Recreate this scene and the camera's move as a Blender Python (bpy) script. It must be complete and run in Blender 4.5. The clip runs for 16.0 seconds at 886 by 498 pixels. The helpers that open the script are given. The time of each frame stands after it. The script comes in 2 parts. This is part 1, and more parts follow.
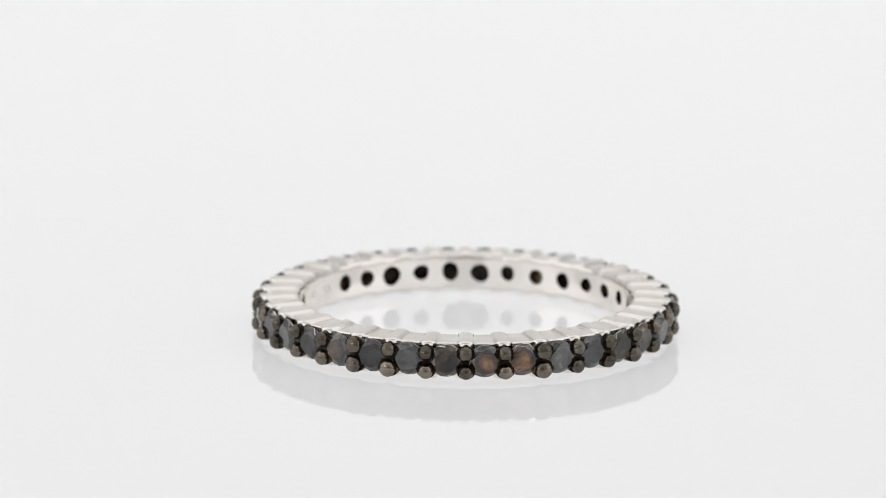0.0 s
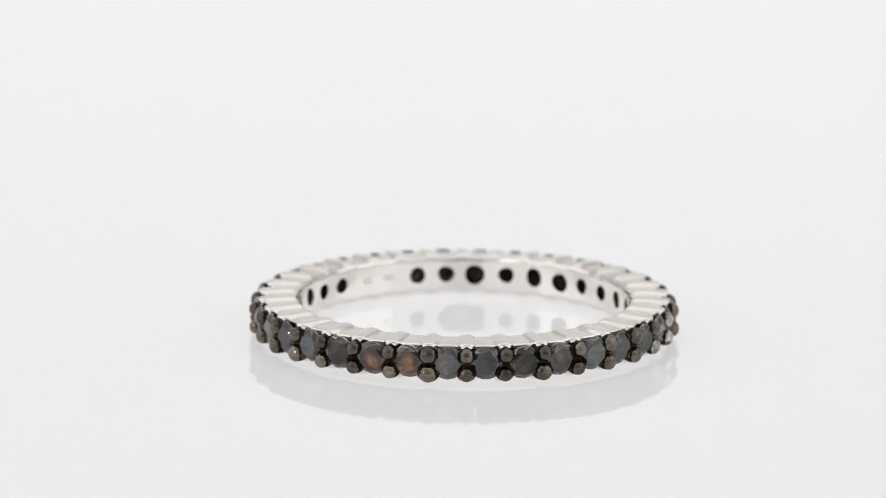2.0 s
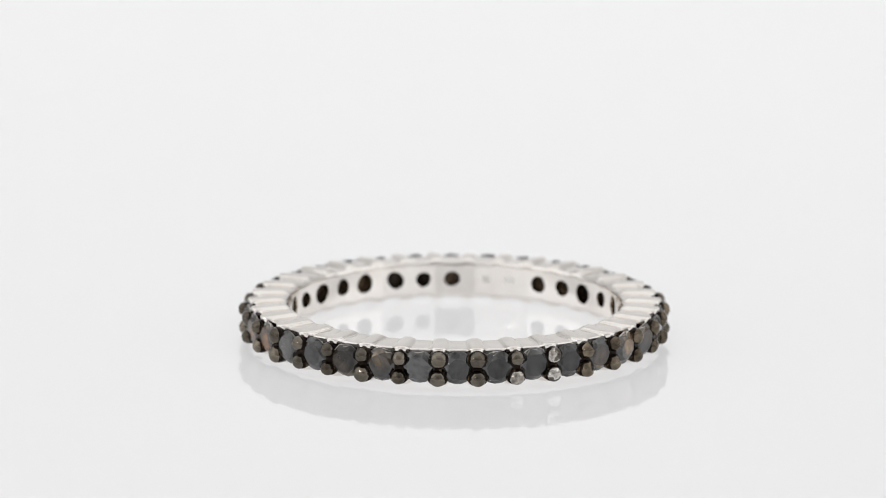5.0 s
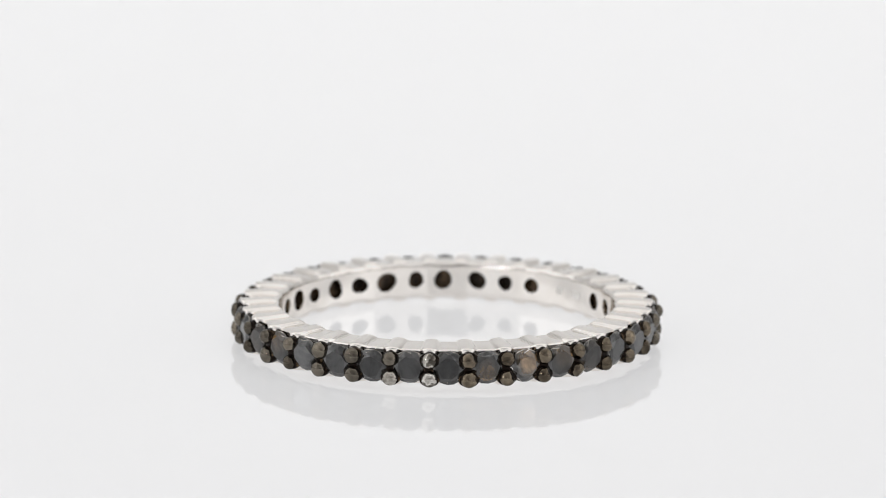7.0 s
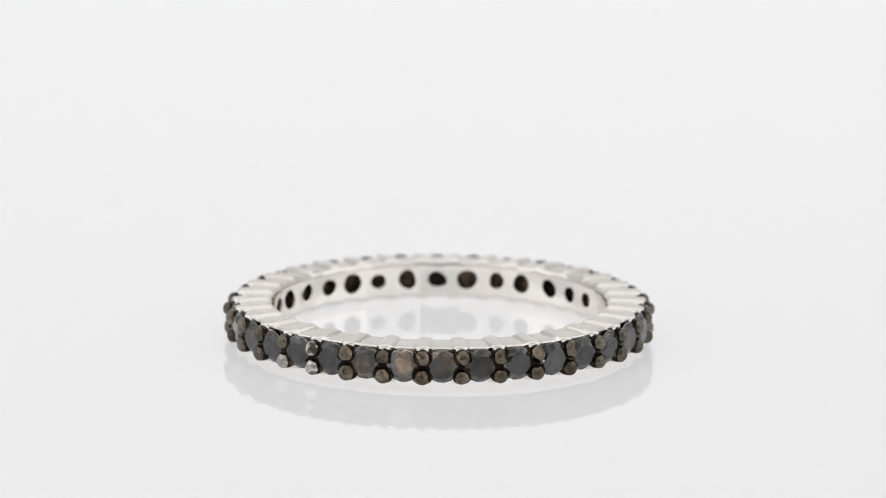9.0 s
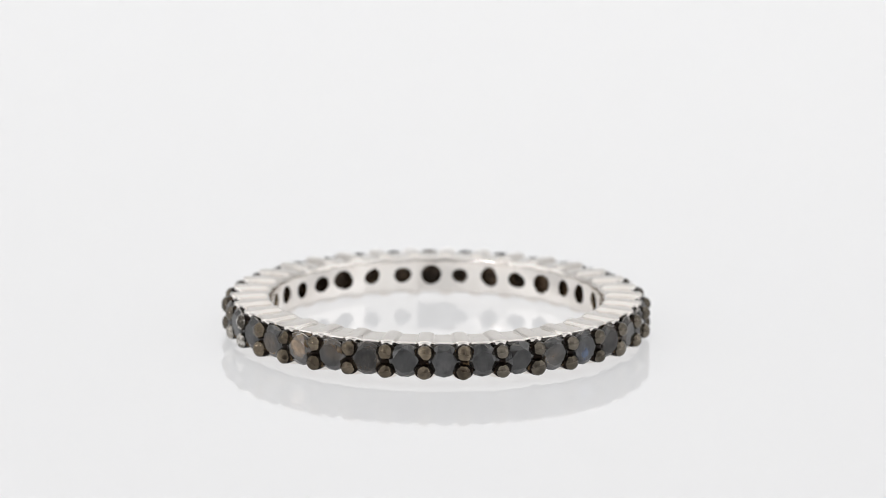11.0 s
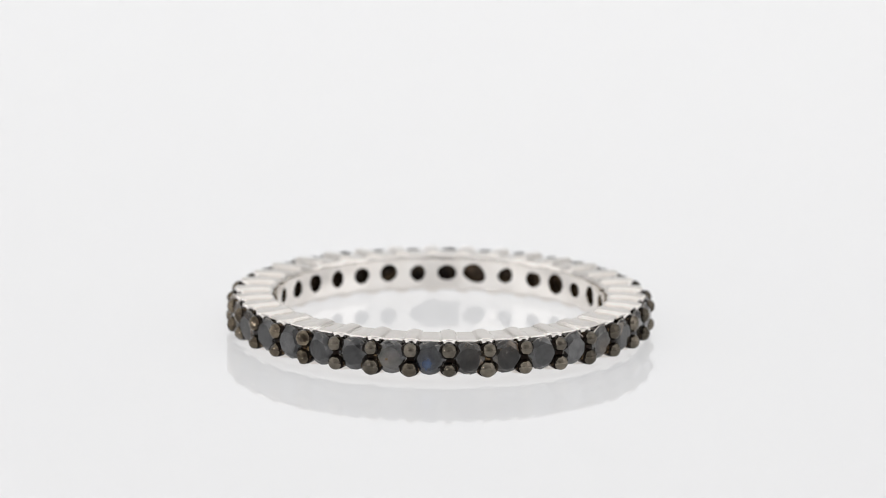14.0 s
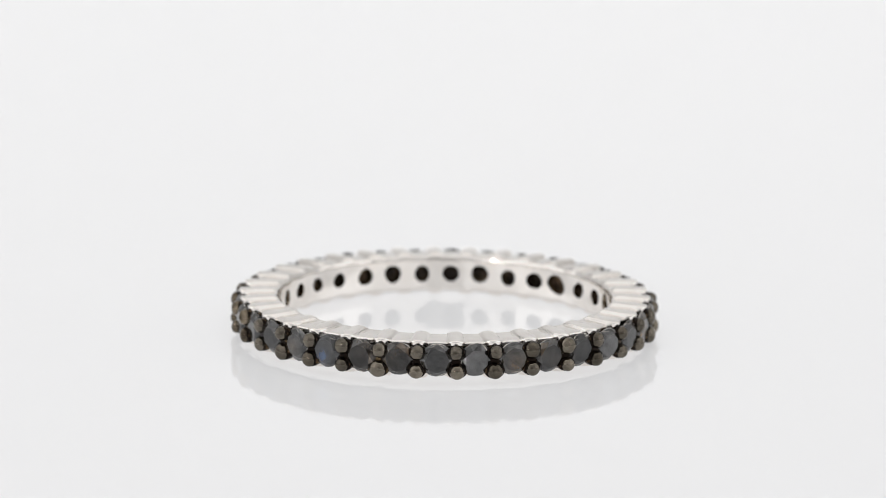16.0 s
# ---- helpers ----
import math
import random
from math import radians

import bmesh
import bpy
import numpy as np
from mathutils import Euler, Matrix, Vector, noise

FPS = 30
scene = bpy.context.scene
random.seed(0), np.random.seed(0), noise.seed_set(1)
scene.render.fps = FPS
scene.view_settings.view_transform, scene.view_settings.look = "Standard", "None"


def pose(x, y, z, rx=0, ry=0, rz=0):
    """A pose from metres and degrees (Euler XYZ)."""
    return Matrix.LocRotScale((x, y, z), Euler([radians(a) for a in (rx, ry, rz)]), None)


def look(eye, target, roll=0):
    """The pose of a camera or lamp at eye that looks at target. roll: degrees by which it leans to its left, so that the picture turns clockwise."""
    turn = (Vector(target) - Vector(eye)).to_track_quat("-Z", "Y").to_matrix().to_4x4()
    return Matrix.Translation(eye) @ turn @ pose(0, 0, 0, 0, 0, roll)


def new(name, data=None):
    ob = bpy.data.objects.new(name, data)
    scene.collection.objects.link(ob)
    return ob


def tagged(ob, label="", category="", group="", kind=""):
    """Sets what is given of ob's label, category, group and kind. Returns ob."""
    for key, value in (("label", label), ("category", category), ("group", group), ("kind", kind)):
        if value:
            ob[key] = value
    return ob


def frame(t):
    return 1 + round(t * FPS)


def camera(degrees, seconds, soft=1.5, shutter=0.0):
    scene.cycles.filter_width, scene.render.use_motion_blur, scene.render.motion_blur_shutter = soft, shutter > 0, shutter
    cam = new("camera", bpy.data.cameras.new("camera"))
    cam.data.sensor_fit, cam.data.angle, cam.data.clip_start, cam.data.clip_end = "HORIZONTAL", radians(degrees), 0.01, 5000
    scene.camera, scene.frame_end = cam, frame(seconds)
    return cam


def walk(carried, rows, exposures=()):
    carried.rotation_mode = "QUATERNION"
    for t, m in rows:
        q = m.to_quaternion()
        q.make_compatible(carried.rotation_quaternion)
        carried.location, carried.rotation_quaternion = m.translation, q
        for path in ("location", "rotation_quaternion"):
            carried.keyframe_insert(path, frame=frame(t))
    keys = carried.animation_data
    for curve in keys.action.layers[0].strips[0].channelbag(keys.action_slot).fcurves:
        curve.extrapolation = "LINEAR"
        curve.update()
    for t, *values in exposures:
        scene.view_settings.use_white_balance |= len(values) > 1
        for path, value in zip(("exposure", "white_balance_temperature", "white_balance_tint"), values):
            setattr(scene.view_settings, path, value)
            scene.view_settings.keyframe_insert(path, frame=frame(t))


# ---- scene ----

MM = 0.001
TAU = 2 * math.pi

# ---- camera ----
cam = camera(8.544, 16.0, soft=0.92)
EYE = (0.0, -0.289265, 0.071643)
AIM = (-0.000412, 0.000720, 0.004183)
walk(cam, [(0.0, look(EYE, AIM, 0.523)), (16.0, look(EYE, AIM, 0.523))], exposures=[(0.0, 0.0), (16.0, 0.0)])
cam.data.dof.use_dof = True
cam.data.dof.focus_distance = 0.288
cam.data.dof.aperture_fstop = 56.0

# ---- light: a white photo tent, lit through its roof and by added fill, with a small LED bank beside the camera ----
world = bpy.data.worlds.new("studio")
scene.world = world
world.use_nodes = True
world.node_tree.nodes["Background"].inputs["Color"].default_value = (1.0, 0.99, 0.985, 1)
world.node_tree.nodes["Background"].inputs["Strength"].default_value = 0.3


def area_lamp(name, m, sx, sy, watts, colour=(1, 1, 1)):
    data = bpy.data.lights.new(name, "AREA")
    data.shape, data.size, data.size_y, data.energy, data.color = "RECTANGLE", sx, sy, watts, colour
    ob = new(name, data)
    ob.matrix_basis = m
    return ob


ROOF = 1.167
# reaches past the front cloth as added fill, so the port mirrors paler
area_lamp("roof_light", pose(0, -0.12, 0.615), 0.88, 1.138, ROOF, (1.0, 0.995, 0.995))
# added fills with no known lamp behind them; they even out the silver
for sx in (-1, 1):
    area_lamp("side_light", look((sx * 0.445, 0.062, 0.30), (0, 0.10, 0.29)), 0.77, 0.50, 0.60, (1.0, 0.995, 0.995))


# ---- materials ----
def material(name):
    m = bpy.data.materials.new(name)
    m.use_nodes = True
    nt = m.node_tree
    return m, nt, nt.nodes["Principled BSDF"]


def node(nt, kind, **values):
    n = nt.nodes.new(kind)
    for key, value in values.items():
        n.inputs[key].default_value = value
    return n


def ramp(nt, source, stops):
    r = nt.nodes.new("ShaderNodeValToRGB")
    for i, (p, c) in enumerate(stops):
        e = r.color_ramp.elements[i] if i < 2 else r.color_ramp.elements.new(p)
        e.position, e.color = p, (*c, 1)
    nt.links.new(source, r.inputs["Fac"])
    return r


def coords(nt, per_object=False):
    """Object coordinates, shifted at random from one object to the next."""
    tc = nt.nodes.new("ShaderNodeTexCoord")
    if not per_object:
        return tc.outputs["Object"]
    info = nt.nodes.new("ShaderNodeObjectInfo")
    add = nt.nodes.new("ShaderNodeVectorMath")
    add.operation = "MULTIPLY_ADD"
    comb = nt.nodes.new("ShaderNodeCombineXYZ")
    for k in "XYZ":
        nt.links.new(info.outputs["Random"], comb.inputs[k])
    add.inputs[1].default_value = (0.91, 0.37, 0.53)
    nt.links.new(comb.outputs[0], add.inputs[0])
    nt.links.new(tc.outputs["Object"], add.inputs[2])
    return add.outputs[0]


def noise_tex(nt, vec, scale, detail=3.0, rough=0.55):
    n = node(nt, "ShaderNodeTexNoise", Scale=scale, Detail=detail, Roughness=rough)
    nt.links.new(vec, n.inputs["Vector"])
    return n.outputs["Fac"]


def bump(nt, b, height, strength, distance):
    n = node(nt, "ShaderNodeBump", Strength=strength, Distance=distance)
    nt.links.new(height, n.inputs["Height"])
    nt.links.new(n.outputs["Normal"], b.inputs["Normal"])


def silver_material():
    m, nt, b = material("polished_silver")
    v = coords(nt)
    fine, broad = noise_tex(nt, v, 9000, 4), noise_tex(nt, v, 700, 2)
    b.inputs["Metallic"].default_value = 1.0
    col = ramp(nt, broad, [(0.3, (0.855, 0.812, 0.766)), (0.7, (0.905, 0.872, 0.834))])
    nt.links.new(col.outputs["Color"], b.inputs["Base Color"])
    ro = ramp(nt, fine, [(0.3, (0.025,) * 3), (0.75, (0.07,) * 3)])
    nt.links.new(ro.outputs["Color"], b.inputs["Roughness"])
    bump(nt, b, broad, 0.12, 0.0001)
    return m


def rhodium_material(name, lo, hi, worn):
    """Blackened plating; worn shows the silver under it in spots."""
    m, nt, b = material(name)
    v = coords(nt, True)
    fine, broad = noise_tex(nt, v, 6000, 4), noise_tex(nt, v, 1900, 3)
    b.inputs["Metallic"].default_value = 1.0
    col = ramp(nt, broad, [(0.35, lo), (0.65, hi), (1.0 - worn, hi), (min(1.0, 1.02 - worn), (0.8, 0.78, 0.74))]
               if worn else [(0.35, lo), (0.65, hi)])
    info = nt.nodes.new("ShaderNodeObjectInfo")
    tone = ramp(nt, info.outputs["Random"], [(0.0, (0.62, 0.60, 0.57)), (0.5, (0.95, 0.95, 0.95)), (1.0, (1.4, 1.38, 1.34))])
    mul = nt.nodes.new("ShaderNodeVectorMath")
    mul.operation = "MULTIPLY"
    nt.links.new(col.outputs["Color"], mul.inputs[0])
    nt.links.new(tone.outputs["Color"], mul.inputs[1])
    nt.links.new(mul.outputs[0], b.inputs["Base Color"])
    ro = ramp(nt, fine, [(0.3, (0.06,) * 3), (0.7, (0.15,) * 3)])
    nt.links.new(ro.outputs["Color"], b.inputs["Roughness"])
    bump(nt, b, broad, 0.4, 0.00012 if worn else 0.00009)
    return m


def stone_material(name, dark, mid, light, amount, ior=1.93, core=None):
    """Opaque to smoky faceted stone: a polished dark body with cloudy coloured patches."""
    m, nt, b = material(name)
    v = coords(nt, True)
    cloud, streak = noise_tex(nt, v, 620, 4, 0.6), noise_tex(nt, v, 5200, 4)
    if core:  # the colour gathers round one spot inside the stone
        gap = node(nt, "ShaderNodeVectorMath")
        gap.operation = "DISTANCE"
        gap.inputs[1].default_value = tuple(c * MM for c in core)
        nt.links.new(coords(nt), gap.inputs[0])
        near = node(nt, "ShaderNodeMath")
        near.operation = "MULTIPLY_ADD"
        near.inputs[1].default_value, near.inputs[2].default_value = -0.62 / MM, 0.52
        nt.links.new(gap.outputs["Value"], near.inputs[0])
        both = node(nt, "ShaderNodeMath")
        both.operation = "MULTIPLY_ADD"
        both.inputs[1].default_value = 0.75
        nt.links.new(cloud, both.inputs[0])
        nt.links.new(near.outputs[0], both.inputs[2])
        cloud = both.outputs[0]
    col = ramp(nt, cloud, [(0.62 - amount * 0.35, dark), (0.70 - amount * 0.25, mid), (0.86 - amount * 0.2, light)])
    # random tone per facet, in place of the contrast of uneven reflections
    geo = nt.nodes.new("ShaderNodeNewGeometry")
    tone = ramp(nt, geo.outputs["Random Per Island"], [(0.0, (0.4,) * 3), (0.6, (0.95,) * 3), (1.0, (1.9,) * 3)])
    mul = nt.nodes.new("ShaderNodeVectorMath")
    mul.operation = "MULTIPLY"
    nt.links.new(col.outputs["Color"], mul.inputs[0])
    nt.links.new(tone.outputs["Color"], mul.inputs[1])
    # feathers inside the stone, drawn out along one way
    stretch = nt.nodes.new("ShaderNodeMapping")
    stretch.inputs["Rotation"].default_value = (0.3, 0.2, 0.6)
    stretch.inputs["Scale"].default_value = (0.6, 1.0, 1.0)
    nt.links.new(v, stretch.inputs["Vector"])
    mott = noise_tex(nt, stretch.outputs["Vector"], 2600, 5, 0.65)
    patch = ramp(nt, mott, [(0.34, (0.55,) * 3), (0.5, (0.95,) * 3), (0.66, (1.6,) * 3)])
    mix = nt.nodes.new("ShaderNodeVectorMath")
    mix.operation = "MULTIPLY"
    nt.links.new(mul.outputs[0], mix.inputs[0])
    nt.links.new(patch.outputs["Color"], mix.inputs[1])
    nt.links.new(mix.outputs[0], b.inputs["Base Color"])
    ro = ramp(nt, streak, [(0.35, (0.02,) * 3), (0.7, (0.09,) * 3)])
    nt.links.new(ro.outputs["Color"], b.inputs["Roughness"])
    b.inputs["IOR"].default_value = ior
    # reflection strength differs at random by stone and facet, and is dulled over feathers
    info = nt.nodes.new("ShaderNodeObjectInfo")
    level = ramp(nt, info.outputs["Random"], [(0.0, (0.40,) * 3), (1.0, (0.58,) * 3)])
    facet = ramp(nt, geo.outputs["Random Per Island"], [(0.0, (0.72,) * 3), (1.0, (1.22,) * 3)])
    haze = ramp(nt, mott, [(0.36, (0.74,) * 3), (0.48, (1.0,) * 3), (0.64, (1.16,) * 3)])
    for other in (facet, haze):
        times = nt.nodes.new("ShaderNodeVectorMath")
        times.operation = "MULTIPLY"
        nt.links.new(level.outputs[0], times.inputs[0])
        nt.links.new(other.outputs[0], times.inputs[1])
        level = times
    nt.links.new(level.outputs[0], b.inputs["Specular IOR Level"])
    bump(nt, b, mott, 0.16, 0.00002)
    return m


def web_material():
    """Dark metal between the claws; its colour holds gap shade and small gold glints."""
    m, nt, b = material("dark_recess_metal")
    v = coords(nt)
    spot, broad = noise_tex(nt, v, 2400, 3, 0.6), noise_tex(nt, v, 500, 2)
    b.inputs["Metallic"].default_value = 1.0
    col = ramp(nt, spot, [(0.0, (0.006, 0.005, 0.004)), (0.58, (0.014, 0.010, 0.008)), (0.70, (0.16, 0.11, 0.06)), (0.76, (0.75, 0.60, 0.42))])
    nt.links.new(col.outputs["Color"], b.inputs["Base Color"])
    ro = ramp(nt, broad, [(0.3, (0.12,) * 3), (0.7, (0.4,) * 3)])
    nt.links.new(ro.outputs["Color"], b.inputs["Roughness"])
    bump(nt, b, spot, 0.5, 0.00006)
    return m


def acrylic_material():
    m, nt, b = material("white_glow_acrylic")  # milky sheet; emission added so it stays bright and hardly shadowed
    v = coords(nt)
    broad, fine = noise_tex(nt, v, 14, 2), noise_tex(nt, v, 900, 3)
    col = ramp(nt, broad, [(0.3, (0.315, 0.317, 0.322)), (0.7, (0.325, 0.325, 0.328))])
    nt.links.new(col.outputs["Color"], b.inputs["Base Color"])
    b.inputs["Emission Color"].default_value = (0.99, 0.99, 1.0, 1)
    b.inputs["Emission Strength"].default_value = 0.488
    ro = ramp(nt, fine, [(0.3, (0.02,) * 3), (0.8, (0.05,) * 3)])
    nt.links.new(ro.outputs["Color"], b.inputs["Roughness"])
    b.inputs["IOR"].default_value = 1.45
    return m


def cloth_material(name, colour):
    m, nt, b = material(name)
    v = coords(nt)
    weave, broad = noise_tex(nt, v, 1500, 3), noise_tex(nt, v, 6, 2)
    col = ramp(nt, broad, [(0.3, tuple(c * 0.97 for c in colour)), (0.7, colour)])
    nt.links.new(col.outputs["Color"], b.inputs["Base Color"])
    b.inputs["Roughness"].default_value = 0.9
    bump(nt, b, weave, 0.2, 0.0005)
    return m


def glow_material(name, colour, strength):
    m, nt, b = material(name)
    b.inputs["Base Color"].default_value = (0.8, 0.8, 0.8, 1)
    b.inputs["Emission Color"].default_value = (*colour, 1)
    b.inputs["Emission Strength"].default_value = strength
    return m


SILVER = silver_material()
STAMPED = cloth_material("matt_stamped_silver", (0.83, 0.81, 0.78))
STAMPED.node_tree.nodes["Principled BSDF"].inputs["Metallic"].default_value = 1.0
STAMPED.node_tree.nodes["Principled BSDF"].inputs["Roughness"].default_value = 0.28
RHODIUM = rhodium_material("black_rhodium", (0.100, 0.089, 0.073), (0.190, 0.168, 0.138), 0)
RHODIUM_BROWN = rhodium_material("brownish_rhodium", (0.085, 0.070, 0.054), (0.210, 0.175, 0.130), 0)
RHODIUM_WORN = rhodium_material("worn_black_rhodium", (0.10, 0.09, 0.078), (0.30, 0.28, 0.25), 0.56)
GAP_DARK = web_material()
HOLE = stone_material("drilled_hole", (0.030, 0.021, 0.015), (0.085, 0.058, 0.038), (0.22, 0.15, 0.09), 0.55, 1.18)
BORE = rhodium_material("tarnished_bore", (0.13, 0.105, 0.08), (0.48, 0.42, 0.35), 0)
BLACK = stone_material("black_stone", (0.0055, 0.0055, 0.006), (0.012, 0.0112, 0.0114), (0.062, 0.055, 0.052), 0.54)
SMOKY = stone_material("smoky_stone", (0.008, 0.0075, 0.0075), (0.034, 0.026, 0.019), (0.12, 0.088, 0.060), 0.70, 1.76)
BROWN = stone_material("brown_stone", (0.010, 0.008, 0.007), (0.085, 0.036, 0.011), (0.44, 0.20, 0.06), 0.60, core=(0.14, 0.10, 0.25))
BLUE = stone_material("blue_black_stone", (0.006, 0.007, 0.010), (0.009, 0.015, 0.032), (0.022, 0.075, 0.21), 0.52, core=(0.2, -0.1, 0.2))
GOLDEN = stone_material("golden_smoky_stone", (0.009, 0.008, 0.008), (0.036, 0.026, 0.015), (0.120, 0.070, 0.028), 0.55, 2.0, core=(-0.2, 0.12, 0.2))
FROST_GLINT = stone_material("girdle_frost_glint", (0.03, 0.027, 0.025), (0.22, 0.20, 0.175), (0.75, 0.71, 0.65), 0.68)
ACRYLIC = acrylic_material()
WHITE_CLOTH = cloth_material("white_tent_cloth", (0.84, 0.838, 0.835))
# emission added to brighten what the band's top mirrors
BACK_CLOTH = cloth_material("glowing_white_cloth", (0.82, 0.82, 0.82))
BACK_CLOTH.node_tree.nodes["Principled BSDF"].inputs["Emission Color"].default_value = (1.0, 0.995, 0.99, 1)
BACK_CLOTH.node_tree.nodes["Principled BSDF"].inputs["Emission Strength"].default_value = 0.105
GREY_CLOTH = cloth_material("grey_curtain", (0.66, 0.657, 0.653))
LAMP_SHELL = cloth_material("lamp_housing_plastic", (0.80, 0.795, 0.79))
LED = glow_material("led_glow", (1.0, 0.98, 0.96), 120.0)


# ---- mesh helpers ----
def part(name, bm, mats, parent=None, label="", smooth=False):
    me = bpy.data.meshes.new(name)
    bm.normal_update()
    bm.to_mesh(me)
    bm.free()
    for m in (mats if isinstance(mats, (list, tuple)) else [mats]):
        me.materials.append(m)
    if smooth:
        for p in me.polygons:
            p.use_smooth = True
    ob = new(name, me)
    if parent:
        ob.parent = parent
    if label:
        ob["label"] = label
    return ob


def box(bm, x0, x1, y0, y1, z0, z1):
    vs = [bm.verts.new((x, y, z)) for x in (x0, x1) for y in (y0, y1) for z in (z0, z1)]
    for f in ((0, 1, 3, 2), (4, 6, 7, 5), (0, 4, 5, 1), (2, 3, 7, 6), (0, 2, 6, 4), (1, 5, 7, 3)):
        bm.faces.new([vs[i] for i in f])
    bmesh.ops.recalc_face_normals(bm, faces=bm.faces)


# ---- the tent: floor sheet, sweep at the back, sides, roof, front curtain ----
def build_tent():
    bm = bmesh.new()
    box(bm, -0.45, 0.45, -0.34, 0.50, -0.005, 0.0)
    tagged(part("floor", bm, ACRYLIC), "glossy milky white acrylic sheet with a soft added glow", "floor", kind="structure")

    # back cloth, swept up from the sheet
    bm = bmesh.new()
    prof = [(0.24 + 0.22 * math.sin(a), 0.2205 - 0.22 * math.cos(a)) for a in [radians(90 * i / 24) for i in range(25)]]
    prof = prof + [(0.46, 0.62)]
    rows = []
    for off in (0.0, 0.003):
        rows.append([[bm.verts.new((x, y + off, z)) for x in (-0.45, 0.45)] for y, z in prof])
    front, rear = rows
    for a, b, c, d in zip(front, front[1:], rear, rear[1:]):
        bm.faces.new((a[0], a[1], b[1], b[0]))
        bm.faces.new((c[0], c[1], d[1], d[0]))
        bm.faces.new((a[0], b[0], d[0], c[0]))
        bm.faces.new((a[1], b[1], d[1], c[1]))
    bmesh.ops.recalc_face_normals(bm, faces=bm.faces)
    tagged(part("backdrop", bm, BACK_CLOTH, smooth=True), "white seamless cloth with an added glow, swept up behind the sheet", "backdrop", kind="structure")

    for name, x0, x1, y0, y1, z0, z1, mat, text in (
            ("wall_west", -0.462, -0.452, -0.70, 0.475, -0.005, 0.62, WHITE_CLOTH, "white tent cloth side wall"),
            ("wall_east", 0.452, 0.462, -0.70, 0.475, -0.005, 0.62, WHITE_CLOTH, "white tent cloth side wall"),
            # unseen; its grey sets how dark the lens port mirrors in the metal
            ("wall_south_far", -0.462, 0.462, -0.712, -0.702, -0.005, 0.62, GREY_CLOTH, "unseen pale grey curtain, added behind the tent's front"),
            ("ground", -0.452, 0.452, -0.702, -0.342, -0.005, -0.001, GREY_CLOTH, "pale grey table behind the tent's front"),
            ("ceiling", -0.462, 0.462, -0.712, 0.475, 0.622, 0.630, WHITE_CLOTH, "white tent roof with the soft light")):
        bm = bmesh.new()
        box(bm, x0, x1, y0, y1, z0, z1)
        tagged(part(name, bm, mat), text, name.split("_")[0], kind="structure")


def build_front(y=-0.335, thick=0.004, cx=0.0, cz=0.075, r=0.085):
    """The tent's front cloth, with a round port for the lens."""
    bm = bmesh.new()
    n = 64
    edge = []
    for i in range(n):
        a = TAU * i / n
        c, q = math.cos(a), math.sin(a)
        k = min(0.452 / max(abs(c), 1e-6), ((0.62 - cz) if q > 0 else cz) / max(abs(q), 1e-6))
        edge.append(((cx + min(r, k * 0.98) * c, cz + min(r, k * 0.98) * q), (cx + k * c, cz + k * q)))
    loops = [[bm.verts.new((p[j][0], y - d, p[j][1])) for p in edge] for d in (0.0, thick) for j in (0, 1)]
    for a, b in ((loops[0], loops[1]), (loops[2], loops[3]), (loops[0], loops[2]), (loops[1], loops[3])):
        for i in range(n):
            bm.faces.new((a[i], a[(i + 1) % n], b[(i + 1) % n], b[i]))
    bmesh.ops.recalc_face_normals(bm, faces=bm.faces[:])
    tagged(part("wall_south", bm, WHITE_CLOTH), "white tent front cloth with a round lens port", "wall", kind="structure")


def build_led_bank():
    """A small bank of bright diodes in front of the ring, to one side of the camera; it shows as dots in the metal."""
    base = new("led_lamp")
    tagged(base, "small white lamp head with a row of bright diodes", "lamp")
    bm = bmesh.new()
    box(bm, -0.06, 0.06, -0.012, 0.0, -0.012, 0.012)
    bmesh.ops.bevel(bm, geom=bm.edges[:], offset=0.003, segments=2, affect="EDGES")
    part("housing", bm, LAMP_SHELL, base)
    bm = bmesh.new()
    box(bm, -0.006, 0.006, -0.010, -0.004, -0.075, -0.013)
    part("stem", bm, LAMP_SHELL, base)
    bm = bmesh.new()
    bmesh.ops.create_cone(bm, cap_ends=True, segments=32, radius1=0.024, radius2=0.022, depth=0.006,
                          matrix=Matrix.Translation((0, -0.007, -0.077)))
    part("foot", bm, LAMP_SHELL, base)
    proto = None
    for i in range(6):
        if proto is None:
            bm = bmesh.new()
            bmesh.ops.create_uvsphere(bm, u_segments=20, v_segments=10, radius=0.0026)
            proto = part("diode", bm, LED, base, "glowing white diode")
            ob = proto
        else:
            ob = new("diode", proto.data)
            ob.parent = base
            ob["label"] = "glowing white diode"
        ob.location = ((i - 2.5) * 0.0187, 0.0005, 0)
    a = radians(-128)
    base.matrix_basis = Matrix.Translation((0.26 * math.cos(a), 0.26 * math.sin(a), 0.080)) @ Matrix.Rotation(a + math.pi / 2, 4, "Z")
    return base


# ---- the ring ----
N = 34                  # stones
PITCH = TAU / N
PHASE = radians(21.11)  # bearing of stone 0 on the ring
ZC = 1.09               # mid height, mm
R_IN, R_OUT = 8.33, 10.02
ROD_Z, ROD_R = 0.45, 0.42
FLAT = 0.80
FOOT = 1.058             # the lower rim stands a little prouder, on the sheet
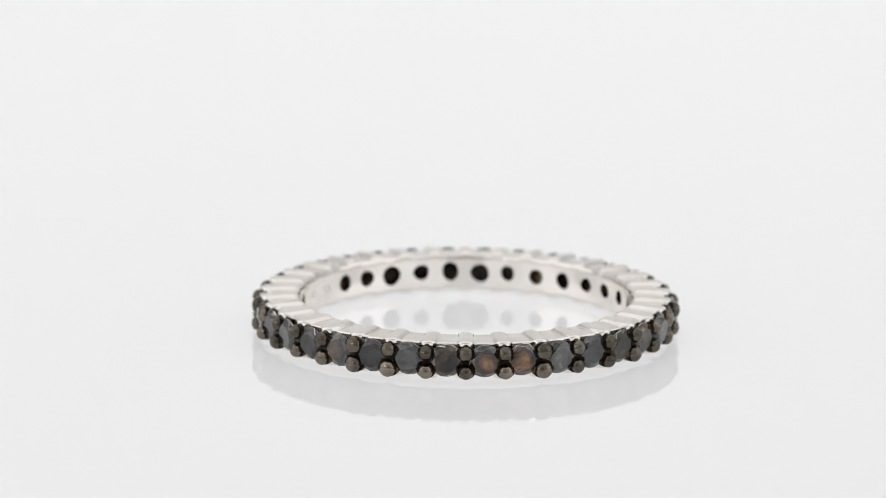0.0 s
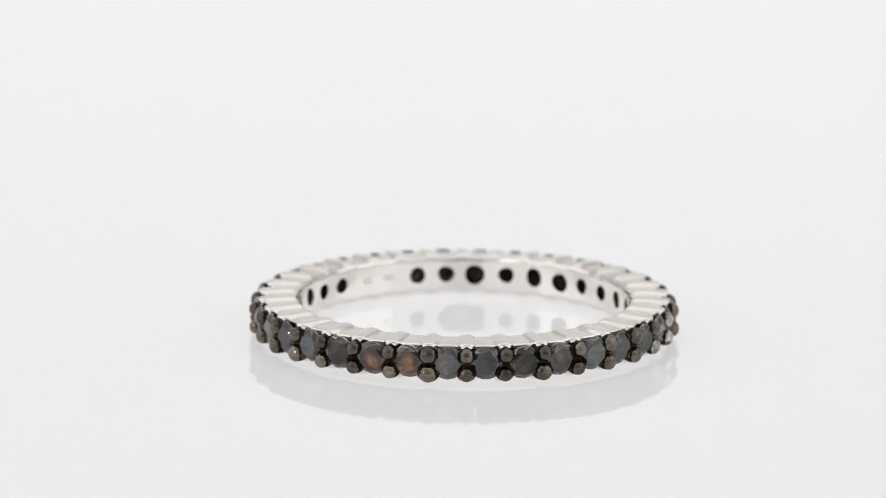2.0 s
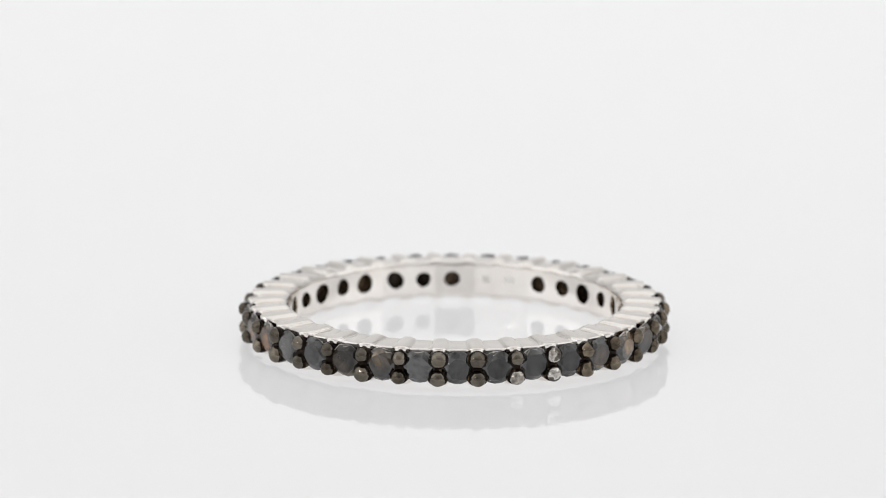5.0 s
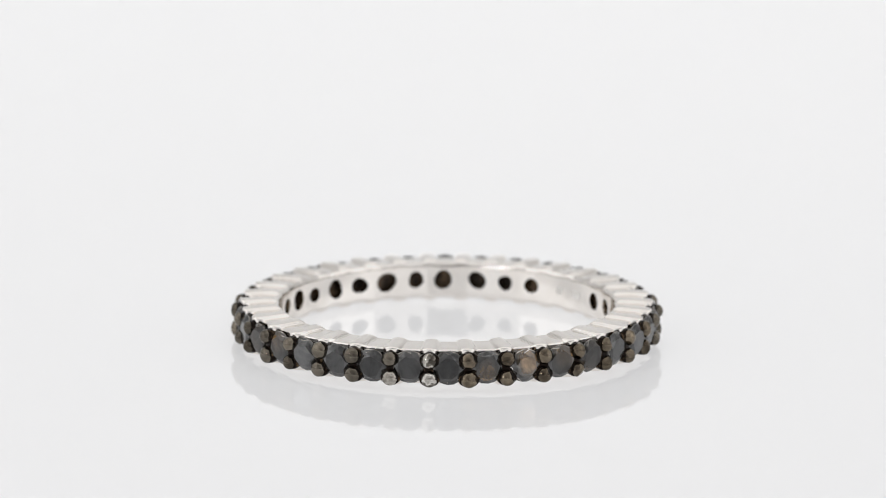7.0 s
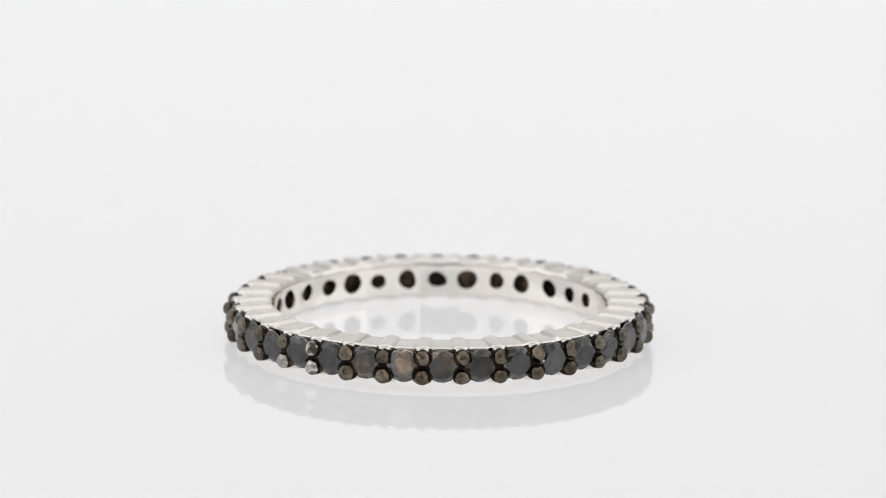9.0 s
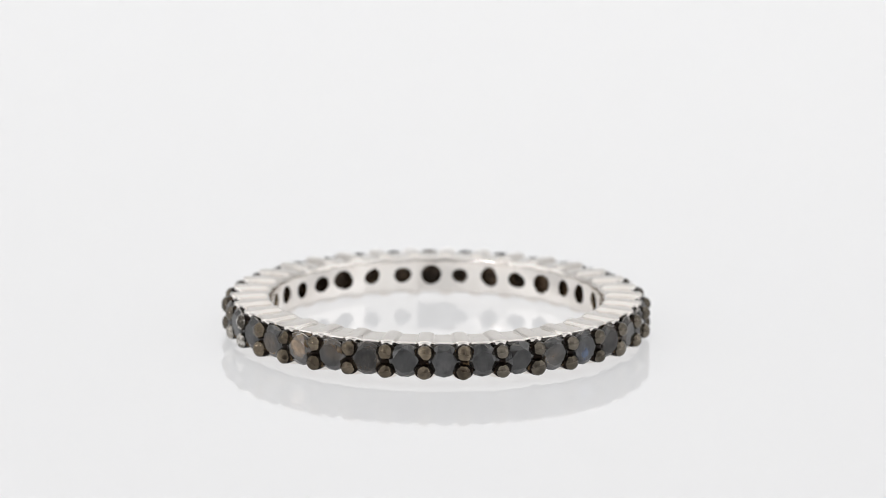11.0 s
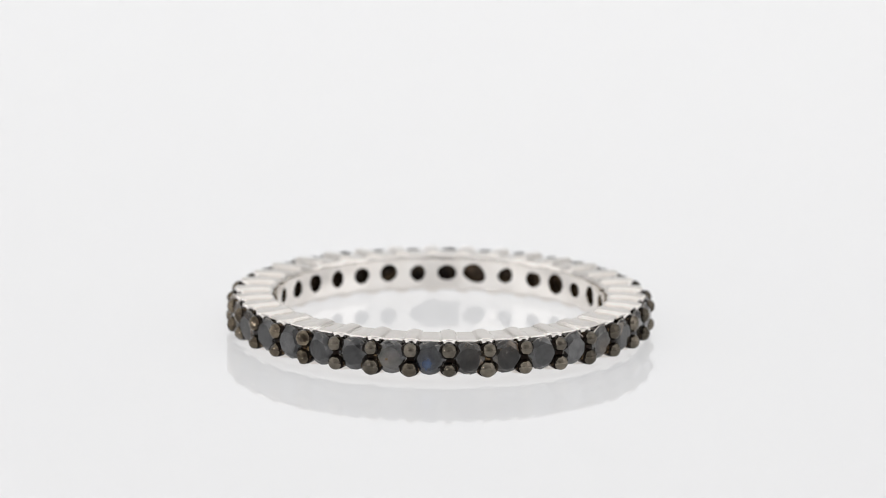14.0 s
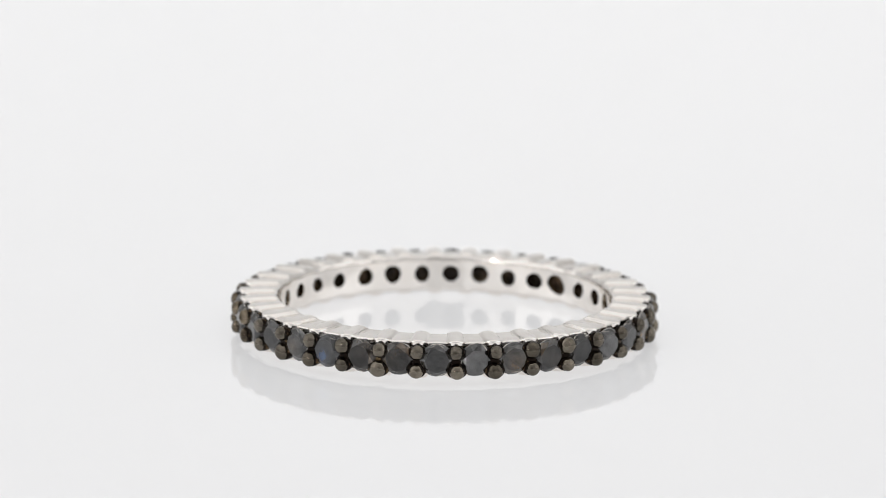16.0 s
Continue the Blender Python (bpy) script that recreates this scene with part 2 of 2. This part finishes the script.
HOLE_R = [0.33, 0.32, 0.33, 0.36, 0.34, 0.33, 0.42, 0.40, 0.36, 0.45, 0.37, 0.37, 0, 0, 0.35, 0.34, 0.40,
          0.42, 0.36, 0.45, 0.37, 0.42, 0.34, 0.46, 0.38, 0.36, 0.42, 0.37, 0.36, 0.40, 0.38, 0.36, 0.40, 0.38]
HOLE_SHIFT = [0, 0, 0, 0.3, 0.7, 0.8, 0.2, 0.1, 0, 0.7, 0.3, 0, 0, 0, 0, -0.4, -0.7,
              0.8, -0.2, 0, 0, 0, 0.1, -0.3, -0.7, 0, 1.0, 0.2, 0, 0, -0.2, -0.6, -0.5, -0.6]
HOLE_WIDE = {26: 1.28, 27: 1.16, 20: 1.1}  # holes drawn out along the wall
KIND = {0: BLACK, 1: GOLDEN, 2: GOLDEN, 3: GOLDEN, 4: SMOKY, 9: GOLDEN, 10: BLUE, 11: SMOKY, 12: SMOKY, 15: GOLDEN, 16: SMOKY,
        20: GOLDEN, 23: SMOKY, 24: BROWN, 25: BROWN, 28: SMOKY, 29: GOLDEN}

LEAN = {0: (0, -1.5), 10: (-3.5, -1.5)}  # stones set a little askew, in degrees: they catch the diodes


LIP = 0.28              # how far the rounded inner edge reaches down the wall


def half_height(u, r, low=False):
    """Half the ring's height at u pitches from a stone's middle, at radius r: flat over the stone, a rod at each claw pair."""
    s = abs(0.5 - abs(u)) * PITCH * r
    f = (r - R_IN) / (R_OUT - R_IN)
    w = 0.45 * (0.84 + 0.16 * f)
    e = min(1.0, max(0.0, (f - 0.05) / 0.15))
    e = e * e * (3 - 2 * e)
    if low:
        flat = 0.89 - 0.07 * f + 0.01 * math.cos(TAU * u)
        crest = 1.0 + 0.03 * e - 0.15 * max(0.0, (f - 0.66) / 0.34)
    else:
        flat = 0.93 - 0.02 * e - 0.02 * f + 0.005 * math.cos(TAU * u) - 0.06 * max(0.0, (f - 0.70) / 0.30)
        crest = 0.985 + 0.105 * e - 0.09 * max(0.0, (f - 0.55) / 0.45)
    return flat + max(0.0, crest - flat) * (1 - (s / w) ** 2.4) ** 0.5 if s < w else flat


def reach(u, r):
    """The rods run a little further out than the plate over the stones."""
    s = abs(0.5 - abs(u)) * PITCH * R_OUT
    rod = math.sqrt(1 - (s / 0.46) ** 2) if s < 0.46 else 0.0
    return r + (0.30 * rod - 0.11 * (1 - rod)) * max(0.0, (r - R_OUT + 0.5) / 0.5)


def web(u, r):
    """The dark metal between two claws stands up as a wall that laps over the stones' edges."""
    s = abs(0.5 - abs(u)) * PITCH * R_OUT
    return r + 0.66 * max(0.0, 1 - (s / 0.41) ** 6)


def cyl(r, a, z):
    return (r * math.cos(a) * MM, r * math.sin(a) * MM, z * MM)


def side_z(j, side=8):
    h, low = half_height(0.5, R_IN) - LIP, (half_height(0.5, R_IN, True) - LIP) * FOOT
    return ZC + h - (h + low) * j / side


def build_shank(parent):
    bm = bmesh.new()
    silver_faces, dark_faces, hole_faces, bore_faces = 0, 1, 2, 3
    seg, side, rings = 40, 8, 3
    # profile from the inner wall's edge over the top to the outer wall: (radius, drop below the top)
    prof = [(R_IN + 0.20 * (1 - math.cos(radians(7.5 * i))), LIP * (1 - math.sin(radians(7.5 * i)))) for i in range(13)]
    prof += [(R_IN + 0.25, 0.0), (R_IN + 0.31, 0.0), (R_IN + 0.37, 0.0), (R_IN + 0.48, 0.0),
            (R_IN + 0.7, 0.0), (R_OUT - 0.45, 0.0), (R_OUT - 0.07, 0.0), (R_OUT - 0.02, 0.02), (R_OUT, 0.07), (R_OUT - 0.005, 0.14), (R_OUT - 0.01, 0.22)]
    wall = [(R_OUT - 0.02, 0.25), (R_OUT - 0.25, 0.36), (R_OUT - 0.30, 0.55)]
    us = [i / seg - 0.5 for i in range(seg + 1)]
    for k in range(N):
        mid = PHASE + k * PITCH
        grids = []
        for sgn in (1, -1):
            cols = []
            for u in us:
                a = mid + u * PITCH
                line = [bm.verts.new(cyl(reach(u, r), a, ZC + sgn * (half_height(u, r, sgn < 0) - d) * (1.0 if sgn > 0 else 1 + (FOOT - 1) * min(1.0, max(0.0, (R_OUT - r) / 0.6))))) for r, d in prof]
                line += [bm.verts.new(cyl(reach(u, r) if r > R_OUT - 0.1 else web(u, r), a, ZC + sgn * (FLAT - d))) for r, d in wall]
                cols.append(line)
            grids.append(cols)
            for c0, c1 in zip(cols, cols[1:]):
                for j in range(len(c0) - 1):
                    f = bm.faces.new((c0[j], c1[j], c1[j + 1], c0[j + 1]) if sgn > 0 else (c0[j], c0[j + 1], c1[j + 1], c1[j]))
                    f.material_index = dark_faces if j >= len(prof) - 1 else silver_faces
                    f.smooth = True
        # dark outer wall between the upper and lower rims
        for i in range(seg):
            up, lo = grids[0], grids[1]
            f = bm.faces.new((up[i][-1], up[i + 1][-1], lo[i + 1][-1], lo[i][-1]))
            f.material_index = dark_faces
        # inner wall, with the hole behind the stone
        top, bot = [c[0] for c in grids[0]], [c[0] for c in grids[1]]

        def uv_edge(v):
            a = math.atan2(v.co.y, v.co.x)
            du = ((a - mid + math.pi) % TAU - math.pi)
            return du * R_IN, v.co.z / MM - ZC

        right = [bm.verts.new(cyl(R_IN, mid + 0.5 * PITCH, side_z(j))) for j in range(1, side)]
        left = [bm.verts.new(cyl(R_IN, mid - 0.5 * PITCH, side_z(side - j))) for j in range(1, side)]
        loop = top + right + bot[::-1] + left
        flat_pts = [uv_edge(v) for v in loop]
        n = len(loop)
        hr = HOLE_R[k] * 1.13 or 0.30
        rnd = random.Random(k * 7 + 3)
        e1, e2, p1, p2 = rnd.uniform(0, 0.10), rnd.uniform(0, 0.05), rnd.uniform(0, TAU), rnd.uniform(0, TAU)
        cx, cz = radians(HOLE_SHIFT[k]) * R_IN, rnd.uniform(-0.04, 0.05)

        def hole_pt(i, scale):
            x, z = flat_pts[i]
            q = math.atan2(z - cz, x - cx)
            rr = hr * scale * (1 + e1 * math.cos(2 * (q - p1)) + e2 * math.cos(3 * (q - p2)))
            return cx + rr * HOLE_WIDE.get(k, 1.0) * math.cos(q), cz + rr * math.sin(q)

        prev = loop
        levels = []
        for j in range(1, rings + 1):
            f = (j / rings) ** 0.8
            pts = []
            for i in range(n):
                hx, hz = hole_pt(i, 1.0)
                x, z = flat_pts[i]
                pts.append((x + (hx - x) * f, z + (hz - z) * f, R_IN))
            levels.append((pts, silver_faces))
        if HOLE_R[k]:
            for rad, sc in ((R_IN + 0.03, 0.97), (R_IN + 0.25, 0.92), (R_IN + 0.5, 0.80)):
                levels.append(([(*hole_pt(i, sc), rad) for i in range(n)], bore_faces if rad < R_IN + 0.4 else hole_faces))
        for pts, mi in levels:
            cur = [bm.verts.new(cyl(r, mid + x / R_IN, ZC + z)) for x, z, r in pts]
            for i in range(n):
                f = bm.faces.new((prev[i], cur[i], cur[(i + 1) % n], prev[(i + 1) % n]))
                f.material_index, f.smooth = mi, True
            prev = cur
        f = bm.faces.new(prev)
        f.material_index = hole_faces if HOLE_R[k] else silver_faces
    bmesh.ops.remove_doubles(bm, verts=bm.verts[:], dist=0.0000015)
    bmesh.ops.recalc_face_normals(bm, faces=bm.faces[:])
    for e in bm.edges:
        if len(e.link_faces) == 2 and e.link_faces[0].material_index != e.link_faces[1].material_index:
            e.smooth = False
    band = part("band", bm, [SILVER, GAP_DARK, HOLE, BORE], parent, "polished silver band with fluted shoulders and pierced inner wall")
    # the inner wall is a true cylinder
    me = band.data
    normals = [n.vector.copy() for n in me.corner_normals]
    for p in me.polygons:
        co = [me.vertices[i].co for i in p.vertices]
        if p.material_index == silver_faces and all(abs(math.hypot(c.x, c.y) - R_IN * MM) < 0.0005 * MM for c in co):
            for li, c in zip(p.loop_indices, co):
                normals[li] = Vector((-c.x, -c.y, 0)).normalized()
    me.normals_split_custom_set(normals)
    return band


def stone_mesh(seed):
    """A round brilliant: octagonal table, star, kite and girdle facets, and a pavilion. Its axis is +z."""
    rnd = random.Random(seed)
    R, T, H = 0.84, rnd.uniform(0.52, 0.60), rnd.uniform(0.20, 0.26)
    bm = bmesh.new()

    def ringv(n, r, z, ph):
        return [bm.verts.new((r * (1 + rnd.uniform(-0.02, 0.02)) * math.cos(TAU * (i + ph) / n) * MM,
                              r * math.sin(TAU * (i + ph) / n) * MM, z * MM)) for i in range(n)]

    t = ringv(8, T, H, 0)
    s = ringv(8, (T + R) * 0.515, H * 0.52, 0.5)
    g = ringv(16, R, 0.0, 0)
    g2 = ringv(16, R, -0.05, 0)
    bm.faces.new(t)
    for i in range(8):
        j = (i + 1) % 8
        bm.faces.new((t[i], s[i], t[j]))
        bm.faces.new((t[i], s[i - 1], g[2 * i], s[i]))
        bm.faces.new((s[i], g[2 * i], g[2 * i + 1]))
        bm.faces.new((s[i], g[2 * i + 1], g[(2 * i + 2) % 16]))
    for i in range(16):
        bm.faces.new((g[i], g2[i], g2[(i + 1) % 16], g[(i + 1) % 16])).material_index = 1
    c = bm.verts.new((0, 0, -0.78 * MM))
    for i in range(8):
        bm.faces.new((g2[2 * i], c, g2[(2 * i + 2) % 16], g2[2 * i + 1]))
    bmesh.ops.recalc_face_normals(bm, faces=bm.faces[:])
    # pale, slightly frosted crown edges, with white glints put into their colour
    crown = [e for e in bm.edges if -0.01 * MM < max(v.co.z for v in e.verts) < 0.15 * MM and rnd.random() < 0.38]
    bmesh.ops.bevel(bm, geom=crown, offset=0.023 * MM, segments=1, affect="EDGES", material=1)
    bmesh.ops.split_edges(bm, edges=bm.edges[:])
    return bm


def claw_mesh(seed, flattened=False):
    """A claw: a domed bead along +z, with an added dark foot spread sideways over the stones as a shade outline."""
    rnd = random.Random(seed)
    bm = bmesh.new()
    rr = ROD_R * rnd.uniform(0.84, 1.02)
    top = rnd.uniform(0.65, 0.73)
    prof = [(0.0, rr, 1.30), (0.30, rr, 1.27), (0.38, rr * 0.98, 1.12), (0.36, rr * 0.96, 1.0), (0.38, rr, 1.0)]
    for i in range(1, 8):
        a = radians(90 * i / 8)
        prof.append((0.38 + (top - 0.38) * math.sin(a), rr * math.cos(a) ** 0.9, 1.0))
    n = 24
    rows = []
    for z, r, wide in prof:
        rows.append([bm.verts.new((r * math.cos(TAU * i / n) * MM, r * wide * math.sin(TAU * i / n) * MM, z * MM)) for i in range(n)])
    for row, (a, b) in enumerate(zip(rows, rows[1:])):
        for i in range(n):
            bm.faces.new((a[i], a[(i + 1) % n], b[(i + 1) % n], b[i])).material_index = 1 if row < 3 else 0
    tip = bm.verts.new((0, 0, top * MM))
    for i in range(n):
        bm.faces.new((rows[-1][i], rows[-1][(i + 1) % n], tip))
    bm.faces.new(rows[0][::-1])
    # dents from the setter's tool
    dent = Vector((rnd.uniform(-1, 1), rnd.uniform(-1, 1), rnd.uniform(0.2, 0.7) if flattened else rnd.uniform(0.6, 1.3))).normalized()
    lim = rnd.uniform(0.27, 0.34) * MM if flattened else rnd.uniform(0.41, 0.47) * MM
    base = Vector((0, 0, 0.32 * MM))
    for v in bm.verts:
        d = (v.co - base).dot(dent)
        if v.co.z > 0.36 * MM and d > lim:
            v.co -= dent * (d - lim) * 0.8
    bmesh.ops.recalc_face_normals(bm, faces=bm.faces[:])
    return bm


def build_ring():
    ring = new("ring")
    tagged(ring, "silver eternity ring set with round black and brown stones", "ring")
    band = build_shank(ring)

    # two worn, unreadable stamps in the plain stretch of the inner wall
    for at, half in ((12.05, 0.30), (12.85, 0.22)):
        bm = bmesh.new()
        vs = []
        for r in (R_IN - 0.006, R_IN + 0.02):
            for z in (-0.17, 0.19):
                vs += [bm.verts.new(cyl(r, PHASE + at * PITCH + x / R_IN, ZC + z)) for x in (-half, -half / 3, half / 3, half)]
        for i in range(3):
            bm.faces.new((vs[i], vs[i + 1], vs[i + 5], vs[i + 4]))
            bm.faces.new((vs[i + 8], vs[i + 12], vs[i + 13], vs[i + 9]))
            bm.faces.new((vs[i], vs[i + 8], vs[i + 9], vs[i + 1]))
            bm.faces.new((vs[i + 4], vs[i + 5], vs[i + 13], vs[i + 12]))
        bm.faces.new((vs[0], vs[4], vs[12], vs[8]))
        bm.faces.new((vs[3], vs[11], vs[15], vs[7]))
        bmesh.ops.recalc_face_normals(bm, faces=bm.faces[:])
        part("stamp", bm, STAMPED, band, "worn matt stamp")

    stones = {}
    rnd = random.Random(11)
    for k in range(N):
        a = PHASE + k * PITCH
        mat = KIND.get(k, BLACK)
        lean = LEAN[k][1] if k in LEAN else rnd.uniform(2.7, 6.5)
        if k == 6:
            lean *= 0.8  # set straighter than the rest
        key = (mat.name, k % 4)
        m = Matrix.Translation(cyl(10.26 + rnd.uniform(-0.03, 0.04), a, ZC + 0.025 + rnd.uniform(-0.02, 0.03))) \
            @ Matrix.Rotation(a + radians(LEAN.get(k, (0, 0))[0]), 4, "Z") @ Matrix.Rotation(radians(90 + lean), 4, "Y") \
            @ Matrix.Rotation(radians(0 if k in LEAN else rnd.uniform(-5, 5)), 4, "X") @ Matrix.Rotation(rnd.uniform(0, TAU) + (0.3 if k == 8 else 0), 4, "Z")
        text = {"brown_stone": "brown-flecked faceted stone", "smoky_stone": "smoky brown-grey faceted stone",
                "blue_black_stone": "blue-black faceted stone", "golden_smoky_stone": "smoky faceted stone with golden-brown patches"}.get(mat.name, "")
        if key in stones:
            ob = new("stone", stones[key])
            ob.parent = ring
            if text:
                ob["label"] = text
        else:
            ob = part("stone", stone_mesh(100 + k), [mat, FROST_GLINT], ring, text)
            stones[key] = ob.data
        ob.matrix_basis = m

    claws = [part("claw", claw_mesh(300 + i), [RHODIUM, GAP_DARK], ring, smooth=True) for i in range(6)]
    spare = list(claws)
    brown_claws = []
    worn_mesh = None
    for k in range(N):
        a = PHASE + (k + 0.5) * PITCH
        for sgn in (1, -1):
            worn = k == 33 or (k == 32 and sgn < 0)
            if worn:
                if worn_mesh is None:
                    ob = part("claw", claw_mesh(401), [RHODIUM_WORN, GAP_DARK], ring, smooth=True)
                    worn_mesh = ob.data
                else:
                    ob = new("claw", worn_mesh)
                    ob.parent = ring
                ob["label"] = "worn claw with bright silver showing"
            elif k <= 6:
                if len(brown_claws) < 4:
                    ob = part("claw", claw_mesh(500 + k * 2 + (sgn > 0), True), [RHODIUM_BROWN, GAP_DARK], ring, smooth=True)
                    brown_claws.append(ob.data)
                else:
                    ob = new("claw", brown_claws[rnd.randrange(4)])
                    ob.parent = ring
                ob["label"] = "brownish flattened claw"
            elif spare:
                ob = spare.pop()
            else:
                ob = new("claw", claws[rnd.randrange(6)].data)
                ob.parent = ring
            ob.matrix_basis = Matrix.Translation(cyl(R_OUT + 0.04 + rnd.uniform(-0.02, 0.03), a + rnd.uniform(-0.004, 0.004), ZC + (ROD_Z - 0.03 if sgn > 0 else -ROD_Z - 0.05))) \
                @ Matrix.Rotation(a, 4, "Z") @ Matrix.Rotation(radians(90), 4, "Y") @ Matrix.Rotation(math.pi * rnd.randrange(2), 4, "Z")
    return ring


build_tent()
build_front()
build_led_bank()
RING = build_ring()


# ---- motion: the ring turns on an unseen turntable, a little off its axis ----
# seconds, turn in degrees, and the table's play sideways and in depth in mm
TURN = [(0.0, 0.09, 0.00, 0.10), (0.5, -7.57, 0.00, 0.12), (1.0, -15.26, 0.00, 0.12), (1.5, -23.08, 0.00, 0.08), (2.0, -30.95, 0.00, 0.03),
        (2.5, -38.89, 0.00, -0.05), (3.0, -46.81, 0.00, -0.12), (3.5, -54.63, 0.00, -0.20), (4.0, -62.42, 0.00, -0.30), (6.5, -102.54, 0.03, -0.75),
        (7.0, -110.44, 0.03, -0.77), (7.5, -118.25, 0.02, -0.78), (8.0, -126.27, 0.01, -0.77), (8.5, -134.23, 0.00, -0.75), (9.0, -141.93, 0.00, -0.68),
        (11.5, -180.10, 0.03, 0.05), (12.0, -188.08, 0.05, 0.10), (12.5, -196.09, 0.06, 0.12), (13.0, -203.97, 0.07, 0.10), (13.5, -211.69, 0.07, 0.05),
        (14.0, -219.52, 0.06, -0.12), (14.5, -227.41, 0.05, -0.30), (15.0, -235.19, 0.03, -0.46), (15.5, -242.90, 0.00, -0.60), (16.0, -250.61, -0.02, -0.70)]
OFF, OFF_AT = 0.7534, 3.51
TILT, TILT_AT = 0.25, -80.0  # the ring is a little out of true: it stands on one side of its rim


def motions():
    rows = []
    at = radians(TILT_AT)
    lean = Matrix.Rotation(radians(TILT), 4, Vector((-math.sin(at), math.cos(at), 0)))
    for t, yaw, px, py in TURN:
        a = radians(OFF_AT + yaw)
        lift = radians(TILT) * R_OUT * MM
        rows.append((t, pose((OFF * math.cos(a) + px) * MM, (OFF * math.sin(a) + py) * MM, lift, 0, 0, yaw) @ lean))
    walk(RING, rows)


motions()
